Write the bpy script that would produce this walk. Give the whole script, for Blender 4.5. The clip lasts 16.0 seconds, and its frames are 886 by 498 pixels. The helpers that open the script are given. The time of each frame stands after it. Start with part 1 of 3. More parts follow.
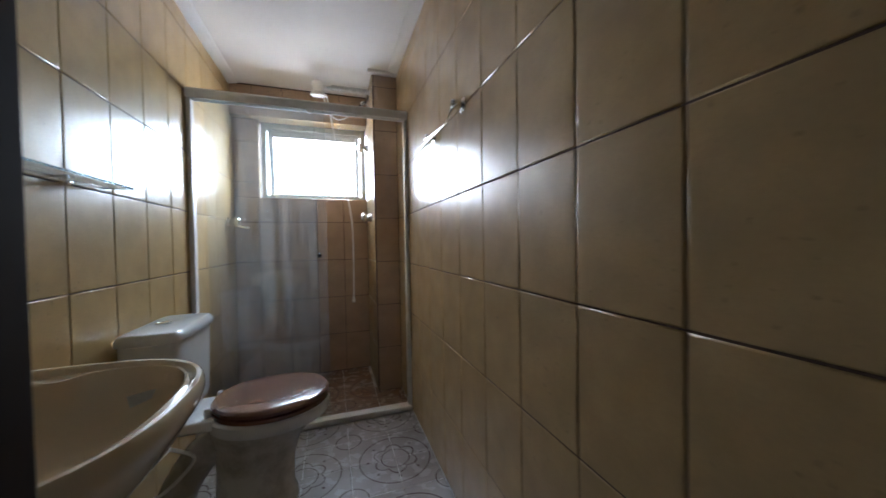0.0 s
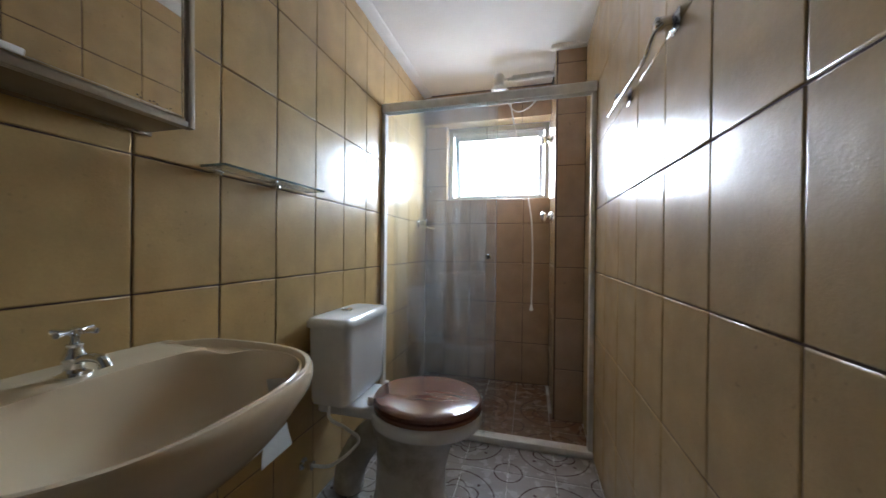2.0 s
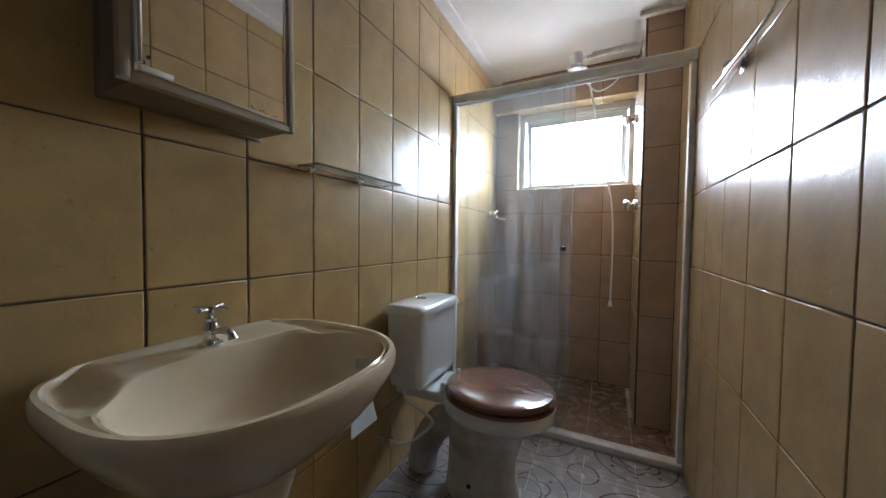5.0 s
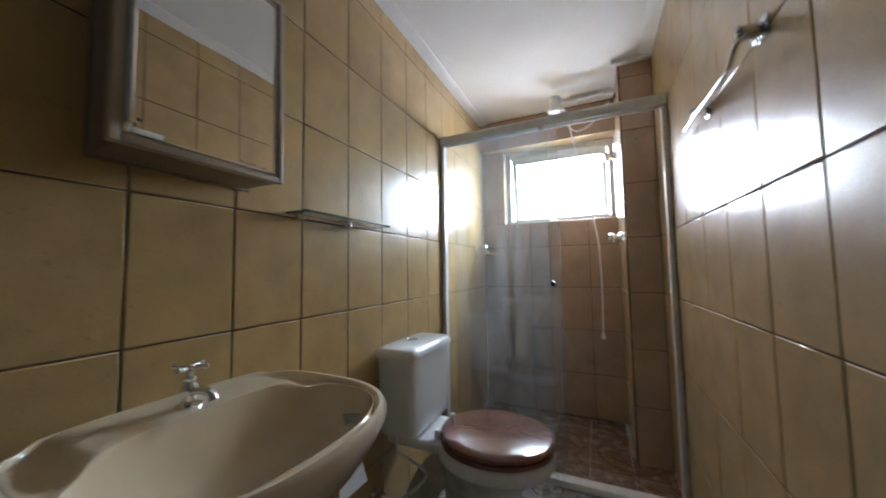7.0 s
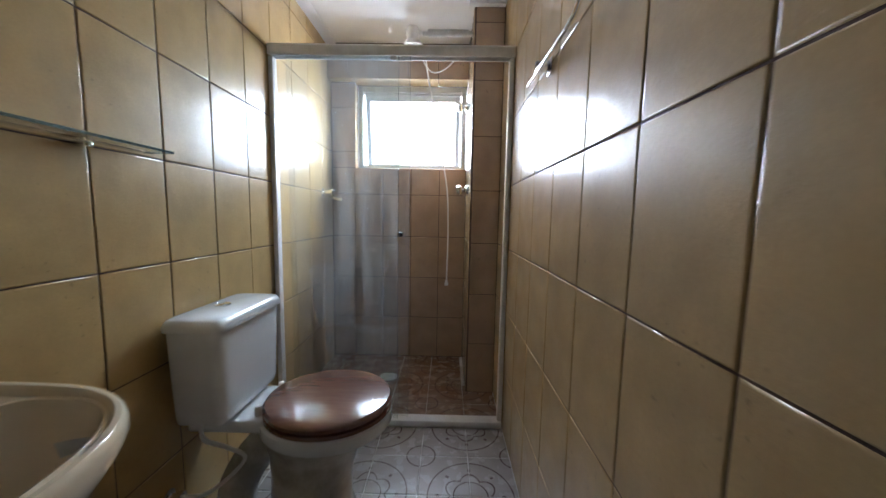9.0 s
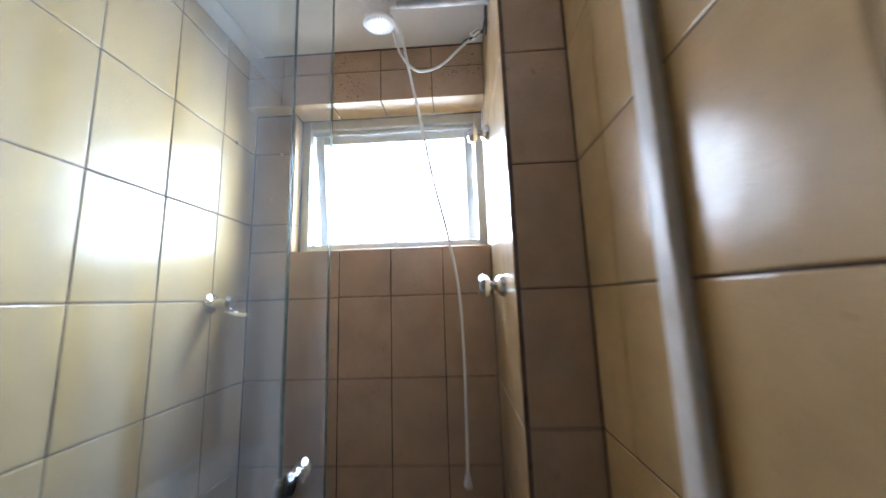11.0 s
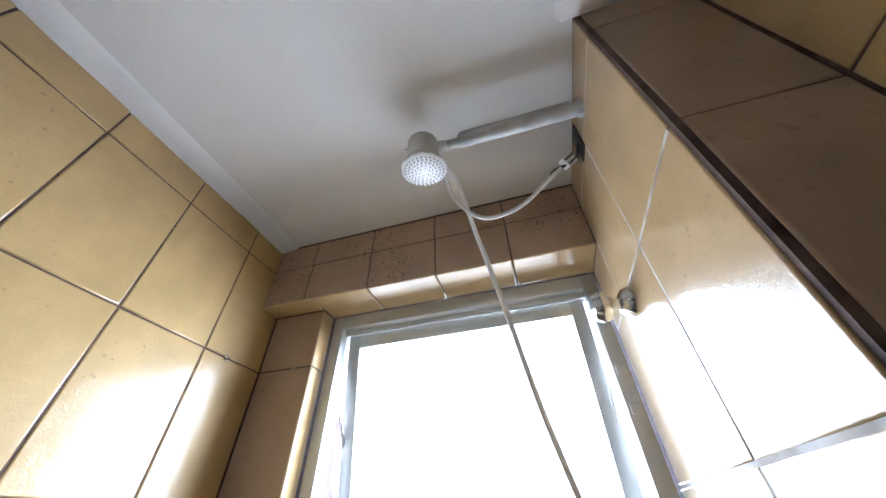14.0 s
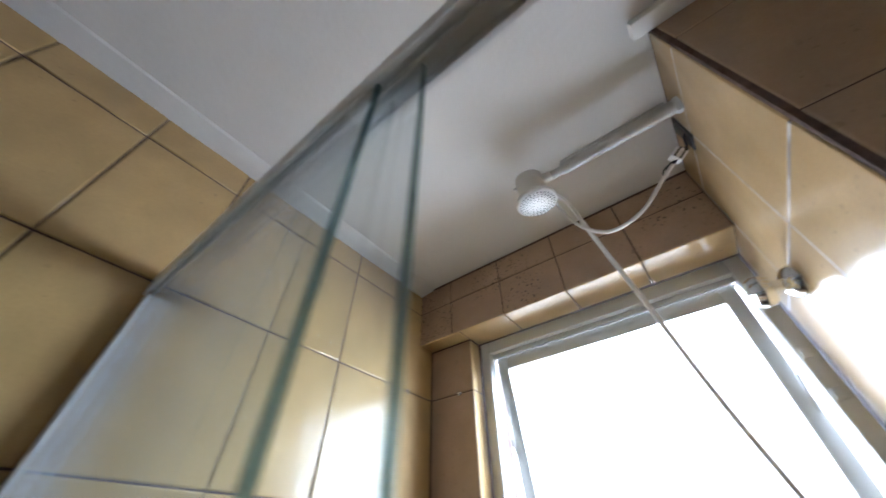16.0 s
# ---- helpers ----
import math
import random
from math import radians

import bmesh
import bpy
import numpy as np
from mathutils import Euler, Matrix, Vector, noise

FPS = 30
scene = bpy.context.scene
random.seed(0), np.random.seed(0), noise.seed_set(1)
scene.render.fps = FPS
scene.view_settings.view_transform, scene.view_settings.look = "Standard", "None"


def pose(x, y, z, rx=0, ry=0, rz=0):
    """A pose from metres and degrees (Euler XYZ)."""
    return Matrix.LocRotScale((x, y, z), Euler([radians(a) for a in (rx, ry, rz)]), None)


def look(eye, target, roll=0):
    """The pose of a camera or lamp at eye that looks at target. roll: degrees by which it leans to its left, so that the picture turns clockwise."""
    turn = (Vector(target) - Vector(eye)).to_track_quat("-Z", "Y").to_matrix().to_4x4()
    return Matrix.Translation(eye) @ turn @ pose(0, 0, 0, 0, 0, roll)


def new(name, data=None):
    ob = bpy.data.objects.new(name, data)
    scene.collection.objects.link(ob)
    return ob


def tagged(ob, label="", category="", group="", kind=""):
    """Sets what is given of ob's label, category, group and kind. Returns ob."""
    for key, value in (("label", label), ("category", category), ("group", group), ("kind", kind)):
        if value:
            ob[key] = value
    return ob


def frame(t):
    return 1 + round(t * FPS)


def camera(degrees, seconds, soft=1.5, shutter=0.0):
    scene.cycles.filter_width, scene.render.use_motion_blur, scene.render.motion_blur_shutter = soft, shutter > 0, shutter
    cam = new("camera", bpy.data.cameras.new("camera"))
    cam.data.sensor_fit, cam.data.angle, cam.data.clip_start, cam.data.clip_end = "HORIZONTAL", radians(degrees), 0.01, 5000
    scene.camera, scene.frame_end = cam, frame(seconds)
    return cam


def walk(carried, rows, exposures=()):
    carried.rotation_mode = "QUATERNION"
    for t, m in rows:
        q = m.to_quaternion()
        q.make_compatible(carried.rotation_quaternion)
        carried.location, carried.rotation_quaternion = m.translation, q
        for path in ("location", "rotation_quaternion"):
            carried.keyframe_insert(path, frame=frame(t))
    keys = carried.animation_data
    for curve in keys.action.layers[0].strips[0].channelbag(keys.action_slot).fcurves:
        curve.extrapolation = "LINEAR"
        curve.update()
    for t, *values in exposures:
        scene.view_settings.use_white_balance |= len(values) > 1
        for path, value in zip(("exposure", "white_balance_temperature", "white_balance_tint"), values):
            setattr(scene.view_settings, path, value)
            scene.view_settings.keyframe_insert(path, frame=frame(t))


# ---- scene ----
cam = camera(107.0, 16.0, shutter=0.6)
WINDOW_WATTS = 240.0
SKY_GLOW = 17.0
EXPOSURES = [(0, -0.08, 5750, 13), (2.0, 0.15, 5800, 13), (8.0, 0.2, 5800, 13), (10.5, 0.15, 5450, 13), (12.0, -0.1, 5400, 13), (14.5, -0.53, 5550, 12), (16, -0.6, 5650, 12)]
PATH = [
    (0, (0.681, -0.204, 1.023), (1.317, 1.692, 0.984), -1.0),
    (0.5, (0.707, -0.098, 1.019), (1.063, 1.87, 0.979), -0.4),
    (1, (0.785, -0.006, 1.02), (0.721, 1.993, 0.974), 0.5),
    (1.5, (0.827, 0.033, 1.02), (0.416, 1.99, 1.047), 1.7),
    (2, (0.82, 0.045, 1.007), (0.306, 1.978, 1.001), 0.6),
    (2.5, (0.8, 0.041, 1.014), (0.07, 1.902, 1.03), 0.3),
    (3, (0.804, 0.039, 1.005), (-0.043, 1.851, 1.008), 1.1),
    (5.5, (0.801, 0.035, 1.013), (-0.106, 1.817, 0.944), 0.2),
    (6, (0.806, 0.036, 1.025), (-0.117, 1.8, 1.132), -0.5),
    (6.5, (0.795, 0.03, 1.033), (-0.136, 1.784, 1.27), -0.4),
    (7, (0.804, 0.037, 1.04), (-0.036, 1.847, 1.166), -0.9),
    (7.5, (0.794, 0.05, 1.051), (0.364, 2.002, 1.006), -1.8),
    (8, (0.812, 0.053, 1.045), (0.747, 2.043, 0.853), 2.2),
    (8.2, (0.817, 0.068, 1.047), (0.812, 2.057, 0.839), 1.7),
    (10.3, (0.842, 0.841, 1.075), (0.778, 2.839, 1.036), -0.2),
    (10.5, (0.825, 1.007, 1.115), (0.857, 3.006, 1.174), -1.5),
    (11, (0.829, 1.324, 1.185), (0.739, 3.299, 1.482), -1.9),
    (11.5, (0.836, 1.577, 1.25), (0.554, 3.486, 1.777), -1.0),
    (12, (0.796, 1.731, 1.35), (0.563, 3.49, 2.274), -1.7),
    (12.5, (0.764, 1.801, 1.408), (0.392, 3.425, 2.514), -1.0),
    (13, (0.762, 1.825, 1.445), (0.358, 3.338, 2.689), -0.8),
    (13.5, (0.761, 1.83, 1.457), (0.351, 3.296, 2.753), -0.8),
    (14, (0.76, 1.831, 1.457), (0.351, 3.302, 2.749), -1.7),
    (14.5, (0.762, 1.831, 1.456), (0.34, 3.291, 2.756), -2.3),
    (15, (0.769, 1.812, 1.45), (0.282, 3.23, 2.774), -2.6),
    (15.5, (0.768, 1.76, 1.442), (0.048, 3.024, 2.815), -1.2),
    (16, (0.732, 1.69, 1.413), (-0.146, 2.845, 2.789), -0.6),
]
walk(cam, [(t, look(eye, at, roll)) for t, eye, at, roll in PATH], EXPOSURES)

# ---- world and light ----
world = bpy.data.worlds.new("world")
scene.world = world
world.use_nodes = True
wn = world.node_tree
sky = wn.nodes.new("ShaderNodeTexSky")
sky.sky_type = "NISHITA"
sky.sun_disc = False
sky.sun_elevation = radians(50)
sky.sun_rotation = radians(200)
wn.nodes["Background"].inputs["Strength"].default_value = 0.1
wn.links.new(sky.outputs["Color"], wn.nodes["Background"].inputs["Color"])

# the bright overcast sky as it comes in through the one window
lamp = bpy.data.lights.new("window_sky_light", "AREA")
lamp.shape, lamp.size, lamp.size_y, lamp.energy, lamp.color = "RECTANGLE", 1.7, 1.2, WINDOW_WATTS, (0.80, 0.90, 1.0)
new("window_sky_light", lamp).matrix_world = look((1.10, 3.35, 2.06), (0.30, 0.4, 1.10))


# ---- mesh helpers ----
def part(name, bm, material, parent=None, label="", smooth=True, m=None):
    """Links a bmesh as one mesh object, under a thing or part if one is given."""
    bmesh.ops.recalc_face_normals(bm, faces=bm.faces)
    me = bpy.data.meshes.new(name)
    bm.to_mesh(me)
    bm.free()
    if smooth:
        me.polygons.foreach_set("use_smooth", [True] * len(me.polygons))
        me.set_sharp_from_angle(angle=radians(40))
    me.materials.append(material)
    ob = new(name, me)
    if m is not None:
        ob.matrix_basis = m
    if parent is not None:
        ob.parent = parent
    if label:
        ob["label"] = label
    return ob


def thing(name, place, label, category, group="", kind=""):
    ob = new(name)
    ob.empty_display_size = 0.05
    ob.location = place
    return tagged(ob, label, category, group, kind)


def add_box(bm, lo, hi, bevel=0.0, segments=2):
    out = bmesh.ops.create_cube(bm, size=1.0)
    verts = out["verts"]
    for v in verts:
        v.co = Vector([lo[i] + (v.co[i] + 0.5) * (hi[i] - lo[i]) for i in range(3)])
    if bevel:
        edges = {e for v in verts for e in v.link_edges}
        bmesh.ops.bevel(bm, geom=list(edges), offset=bevel, segments=segments, profile=0.5, affect="EDGES")


def box(lo, hi, bevel=0.0, segments=2):
    bm = bmesh.new()
    add_box(bm, lo, hi, bevel, segments)
    return bm


def add_tube(bm, points, radius, seg=12):
    """A round tube along points; radius is one number or one for each point."""
    pts = [Vector(p) for p in points]
    radii = radius if isinstance(radius, (list, tuple)) else [radius] * len(pts)
    rings, side = [], None
    for i, p in enumerate(pts):
        d = (pts[min(i + 1, len(pts) - 1)] - pts[max(i - 1, 0)]).normalized()
        if side is None:
            side = d.orthogonal().normalized()
        side = (side - d * side.dot(d)).normalized()
        up = d.cross(side)
        rings.append([bm.verts.new(p + radii[i] * (math.cos(a) * side + math.sin(a) * up))
                      for a in (2 * math.pi * k / seg for k in range(seg))])
    skin(bm, rings)


def skin(bm, rings, cap=True):
    n = len(rings[0])
    for a, b in zip(rings, rings[1:]):
        for k in range(n):
            bm.faces.new((a[k], a[(k + 1) % n], b[(k + 1) % n], b[k]))
    if cap:
        bm.faces.new(rings[0][::-1])
        bm.faces.new(rings[-1])


def tube(points, radius, seg=12):
    bm = bmesh.new()
    add_tube(bm, points, radius, seg)
    return bm


def curve_points(points, steps=8):
    """A smooth run of points through the given ones."""
    p = [Vector(q) for q in points]
    p = [2 * p[0] - p[1]] + p + [2 * p[-1] - p[-2]]
    out = []
    for i in range(1, len(p) - 2):
        for s in range(steps):
            t = s / steps
            a, b, c, d = p[i - 1], p[i], p[i + 1], p[i + 2]
            out.append(0.5 * (2 * b + (c - a) * t + (2 * a - 5 * b + 4 * c - d) * t * t + (3 * b - a - 3 * c + d) * t ** 3))
    return out + [p[-2]]


def loft(rings):
    """rings: rows of points, all of one length."""
    bm = bmesh.new()
    skin(bm, [[bm.verts.new(p) for p in ring] for ring in rings])
    return bm


def oval(cx, cy, rx, ry, z, n=40, power=2.0, back=None):
    out = []
    for k in range(n):
        a = 2 * math.pi * k / n
        c, s = math.cos(a), math.sin(a)
        r = rx if c > 0 or back is None else back
        out.append((cx + r * math.copysign(abs(c) ** (2 / power), c), cy + ry * math.copysign(abs(s) ** (2 / power), s), z))
    return out


def turned(profile, axis_m, seg=24):
    """A turned body: profile rows of (radius, height) about the local z of axis_m."""
    bm = bmesh.new()
    rings = [[bm.verts.new(axis_m @ Vector((r * math.cos(a), r * math.sin(a), z)))
              for a in (2 * math.pi * k / seg for k in range(seg))] for r, z in profile]
    skin(bm, rings)
    return bm


def prism(outline, lo, hi, axis):
    """outline: (a, b) rows in the two other axes, drawn out along axis from lo to hi."""
    def at(a, b, c):
        v = [a, b]
        v.insert(axis, c)
        return v
    return loft([[at(a, b, lo) for a, b in outline], [at(a, b, hi) for a, b in outline]])


# ---- materials ----
def material(name, colour, rough=0.5, metal=0.0, coat=0.0):
    m = bpy.data.materials.new(name)
    m.use_nodes = True
    b = m.node_tree.nodes["Principled BSDF"]
    b.inputs["Base Color"].default_value = (*colour, 1)
    b.inputs["Roughness"].default_value = rough
    b.inputs["Metallic"].default_value = metal
    b.inputs["Coat Weight"].default_value = coat
    b.inputs["Coat Roughness"].default_value = 0.05
    return m


class Nodes:
    """Short names for building a node tree."""

    def __init__(self, m):
        self.tree = m.node_tree
        self.bsdf = self.tree.nodes["Principled BSDF"]
        self.pos = self.add("ShaderNodeNewGeometry").outputs["Position"]

    def add(self, kind, **values):
        node = self.tree.nodes.new(kind)
        for key, v in values.items():
            node.inputs[key.replace("_", " ")].default_value = v
        return node

    def link(self, a, b):
        self.tree.links.new(a, b)

    def noise(self, scale, detail=3.0, rough=0.5, vec=None, offset=None):
        node = self.add("ShaderNodeTexNoise", Scale=scale, Detail=detail, Roughness=rough)
        self.link(vec or self.pos, node.inputs["Vector"])
        return node.outputs["Fac"]

    def math(self, op, a, b=None, c=None):
        node = self.tree.nodes.new("ShaderNodeMath")
        node.operation = op
        for i, v in enumerate((a, b, c)):
            if v is None:
                continue
            if isinstance(v, (int, float)):
                node.inputs[i].default_value = v
            else:
                self.link(v, node.inputs[i])
        return node.outputs[0]

    def ramp(self, fac, lo, hi, a=0.0, b=1.0):
        node = self.add("ShaderNodeMapRange")
        node.clamp = True
        self.link(fac, node.inputs[0])
        for i, v in enumerate((lo, hi, a, b)):
            node.inputs[i + 1].default_value = v
        return node.outputs[0]

    def mix(self, fac, a, b):
        node = self.tree.nodes.new("ShaderNodeMix")
        node.data_type = "RGBA"
        for i, v in ((0, fac), (6, a), (7, b)):
            if isinstance(v, tuple):
                node.inputs[i].default_value = (*v, 1)
            elif isinstance(v, (int, float)):
                node.inputs[i].default_value = v
            else:
                self.link(v, node.inputs[i])
        return node.outputs[2]

    def colour(self, out):
        self.link(out, self.bsdf.inputs["Base Color"])

    def rough(self, out):
        self.link(out, self.bsdf.inputs["Roughness"])

    def bump(self, height, strength, distance):
        node = self.add("ShaderNodeBump", Strength=strength, Distance=distance)
        self.link(height, node.inputs["Height"])
        self.link(node.outputs[0], self.bsdf.inputs["Normal"])


def tile_material(name, base, stains=0.0):
    m = material(name, base, 0.2, coat=0.8)
    n = Nodes(m)
    own = n.add("ShaderNodeObjectInfo").outputs["Random"]
    mottled = n.noise(9, 4)
    fine = n.noise(160, 3)
    dark = tuple(c * 0.86 for c in base)
    light = tuple(min(1, c * 1.10) for c in base)
    c = n.mix(n.ramp(mottled, 0.3, 0.7), dark, light)
    c = n.mix(n.math("MULTIPLY", n.ramp(fine, 0.35, 0.65), 0.16), c, tuple(c * 0.66 for c in base))
    c = n.mix(n.math("MULTIPLY", own, 0.16), c, (base[0] * 0.92, base[1] * 0.86, base[2] * 0.8))
    specks = n.math("MULTIPLY", n.ramp(n.noise(75, 1), 0.70, 0.74), n.ramp(n.noise(5, 2), 0.45, 0.6))
    c = n.mix(n.math("MULTIPLY", specks, 0.35), c, (0.13, 0.09, 0.05))
    if stains:
        mould = n.math("MULTIPLY", n.ramp(n.noise(120, 1.5), 0.60, 0.68), n.ramp(n.noise(7, 2), 0.46, 0.56))
        c = n.mix(n.math("MULTIPLY", mould, stains), c, (0.06, 0.05, 0.04))
    n.colour(c)
    n.rough(n.ramp(n.noise(14, 3), 0.3, 0.7, 0.30, 0.45))
    n.bsdf.inputs["Specular IOR Level"].default_value = 0.25
    n.link(n.ramp(n.noise(20, 3), 0.3, 0.7, 0.02, 0.06), n.bsdf.inputs["Coat Roughness"])
    wave = n.math("ADD", n.math("MULTIPLY", n.noise(26, 2), 1.0), n.math("MULTIPLY", n.noise(150, 2), 0.25))
    wave = n.math("ADD", wave, n.math("MULTIPLY", n.noise(340, 2), 0.30))
    n.bump(wave, 0.22, 0.004)
    n.link(n.bsdf.inputs["Normal"].links[0].from_socket, n.bsdf.inputs["Coat Normal"])
    return m


TILE = tile_material("glazed_ochre_tile", (0.485, 0.330, 0.140))
# same ochre tile with the light in its colour: west-facing paler, backlit browner
TILE_EAST = tile_material("glazed_ochre_tile_facing_west", (0.475, 0.332, 0.160))
TILE_BACKLIT = tile_material("glazed_ochre_tile_backlit", (0.415, 0.285, 0.190))
TILE_STAINED = tile_material("glazed_ochre_tile_backlit_mould", (0.415, 0.285, 0.190), 0.75)

GROUT = material("brown_grout", (0.12, 0.075, 0.05), 0.85)
_n = Nodes(GROUT)
_n.colour(_n.mix(_n.ramp(_n.noise(40, 4), 0.3, 0.7), (0.05, 0.028, 0.022), (0.13, 0.08, 0.058)))
_n.bump(_n.noise(400, 2), 0.4, 0.002)

PLASTER = material("white_ceiling_paint", (0.78, 0.77, 0.75), 0.75)
_n = Nodes(PLASTER)
_n.colour(_n.mix(_n.ramp(_n.noise(2.2, 4), 0.35, 0.75), (0.79, 0.785, 0.77), (0.71, 0.695, 0.675)))
_n.bump(_n.math("ADD", _n.noise(9, 3), _n.math("MULTIPLY", _n.noise(70, 3), 0.3)), 0.25, 0.01)

# unseen walls behind the camera, coloured dark so little light bounces back
HALL = material("hall_wall_darkened", (0.55, 0.52, 0.47), 0.7)
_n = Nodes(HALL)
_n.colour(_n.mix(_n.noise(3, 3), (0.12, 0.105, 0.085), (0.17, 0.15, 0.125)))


def floor_material():
    m = material("patterned_floor_tile", (0.5, 0.47, 0.45), 0.18)
    n = Nodes(m)
    sep = n.add("ShaderNodeSeparateXYZ")
    n.link(n.pos, sep.inputs[0])

    def cell(shift):
        u = n.math("SUBTRACT", n.math("MODULO", n.math("ADD", sep.outputs[0], 4.1 - FLOOR_X + 2 * shift + 0.205), 0.41), 0.205)
        v = n.math("SUBTRACT", n.math("MODULO", n.math("ADD", sep.outputs[1], 4.1 - FLOOR_Y + 2 * shift + 0.205), 0.41), 0.205)
        r = n.math("SQRT", n.math("ADD", n.math("MULTIPLY", u, u), n.math("MULTIPLY", v, v)))
        return u, v, r

    def line(r, at, half):
        return n.ramp(n.math("ABSOLUTE", n.math("SUBTRACT", r, at)), half, half * 1.5, 1.0, 0.0)

    u, v, r = cell(0.0)
    angle = n.math("ARCTAN2", v, u)
    petal = n.math("ADD", n.math("MULTIPLY", n.math("ABSOLUTE", n.math("SINE", n.math("MULTIPLY", angle, 3.0))), 0.026), 0.078)
    near = n.math("ABSOLUTE", n.math("SUBTRACT", n.math("FRACT", n.math("ADD", n.math("DIVIDE", angle, math.pi / 4), 8.5)), 0.5))
    du = n.math("MULTIPLY", near, n.math("MULTIPLY", r, math.pi / 4))
    dv = n.math("MULTIPLY", n.math("SUBTRACT", r, 0.127), 0.75)
    dots = n.ramp(n.math("SQRT", n.math("ADD", n.math("MULTIPLY", du, du), n.math("MULTIPLY", dv, dv))), 0.005, 0.0075, 1.0, 0.0)
    ink = n.math("MAXIMUM", line(r, 0.165, 0.0022), line(r, 0.066, 0.002))
    ink = n.math("MAXIMUM", ink, n.math("MAXIMUM", line(r, petal, 0.0026), dots))
    _, _, r2 = cell(0.1025)
    ink = n.math("MAXIMUM", ink, line(r2, 0.062, 0.0022))
    worn = n.ramp(n.noise(55, 3), 0.25, 0.5, 0.55, 1.0)
    base = n.mix(n.ramp(n.noise(7, 4), 0.3, 0.7), (0.25, 0.225, 0.21), (0.35, 0.32, 0.305))
    base = n.mix(n.math("MULTIPLY", n.ramp(n.noise(110, 2), 0.5, 0.7), 0.25), base, (0.33, 0.27, 0.22))
    # soap and rust have browned the shower floor
    brown = n.math("MULTIPLY", n.ramp(sep.outputs[1], 1.755, 1.80), n.ramp(n.noise(6, 4), 0.25, 0.65, 0.45, 0.95))
    base = n.mix(brown, base, (0.21, 0.115, 0.062))
    n.colour(n.mix(n.math("MULTIPLY", ink, worn), base, (0.075, 0.04, 0.035)))
    n.rough(n.ramp(n.noise(18, 3), 0.3, 0.7, 0.14, 0.34))
    n.bump(n.noise(30, 3), 0.15, 0.003)
    return m


FLOOR_X, FLOOR_Y = 0.94, 1.34
FLOOR_TILE = floor_material()
FLOOR_GROUT = material("pale_floor_grout", (0.55, 0.53, 0.5), 0.8)
_n = Nodes(FLOOR_GROUT)
_n.colour(_n.mix(_n.ramp(_n.noise(12, 4), 0.35, 0.65), (0.62, 0.60, 0.57), (0.30, 0.26, 0.22)))

CHROME = material("chrome", (0.78, 0.79, 0.80), 0.09, 1.0)
_n = Nodes(CHROME)
_n.rough(_n.ramp(_n.noise(60, 3), 0.3, 0.75, 0.05, 0.22))
# chrome with dark reflections put into the colour for the room-side knob
DARK_CHROME = material("darkened_chrome", (0.16, 0.17, 0.19), 0.15, 1.0)
ALUMINIUM = material("pale_anodised_aluminium", (0.60, 0.61, 0.60), 0.42, 0.35)
_n = Nodes(ALUMINIUM)
_n.rough(_n.ramp(_n.noise(35, 4), 0.3, 0.7, 0.28, 0.5))
WHITE_ALU = material("white_painted_aluminium", (0.66, 0.66, 0.66), 0.35)
_n = Nodes(WHITE_ALU)
_n.colour(_n.mix(_n.ramp(_n.noise(20, 4), 0.4, 0.75), (0.72, 0.72, 0.72), (0.60, 0.595, 0.58)))
CHINA_WHITE = material("white_sanitary_ware", (0.74, 0.75, 0.77), 0.1, coat=0.3)
_n = Nodes(CHINA_WHITE)
_n.colour(_n.mix(_n.ramp(_n.noise(8, 4), 0.4, 0.8), (0.77, 0.78, 0.80), (0.66, 0.66, 0.66)))
# toilet bowl body: grey shade and reflections painted in as mottling
CHINA_SHADED = material("sanitary_ware_painted_reflections", (0.6, 0.58, 0.54), 0.16)
_n = Nodes(CHINA_SHADED)
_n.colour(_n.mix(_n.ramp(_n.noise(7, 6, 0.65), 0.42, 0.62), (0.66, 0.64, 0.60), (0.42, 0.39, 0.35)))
CHINA_CREAM = material("cream_sanitary_ware", (0.66, 0.54, 0.36), 0.1, coat=0.4)
_n = Nodes(CHINA_CREAM)
_n.colour(_n.mix(_n.ramp(_n.noise(6, 4), 0.35, 0.75), (0.77, 0.64, 0.46), (0.71, 0.58, 0.41)))
PLASTIC = material("white_plastic", (0.80, 0.80, 0.80), 0.35)
_n = Nodes(PLASTIC)
_n.colour(_n.mix(_n.noise(25, 3), (0.82, 0.82, 0.82), (0.72, 0.71, 0.69)))
GREY_PIPE = material("grey_pvc", (0.50, 0.51, 0.51), 0.4)
_n = Nodes(GREY_PIPE)
_n.colour(_n.mix(_n.ramp(_n.noise(18, 4), 0.35, 0.7), (0.55, 0.56, 0.56), (0.40, 0.40, 0.39)))
BLACK = material("black_rubber", (0.015, 0.015, 0.017), 0.5)
WIRE_BLUE = material("blue_black_wire", (0.02, 0.03, 0.05), 0.45)
CABINET_FRAME = material("beige_plastic_door_frame", (0.45, 0.38, 0.29), 0.3)
_n = Nodes(CABINET_FRAME)
_n.colour(_n.mix(_n.noise(25, 3), (0.48, 0.41, 0.32), (0.38, 0.32, 0.24)))
CABINET = material("beige_plastic_cabinet", (0.30, 0.25, 0.18), 0.4)
_n = Nodes(CABINET)
_n.colour(_n.mix(_n.noise(20, 3), (0.27, 0.20, 0.125), (0.21, 0.155, 0.095)))
MIRROR = material("mirror", (0.86, 0.87, 0.86), 0.01, 1.0)
PAPER = material("thin_white_paper", (0.74, 0.73, 0.71), 0.9)
_n = Nodes(PAPER)
_n.bump(_n.noise(60, 3), 0.5, 0.004)
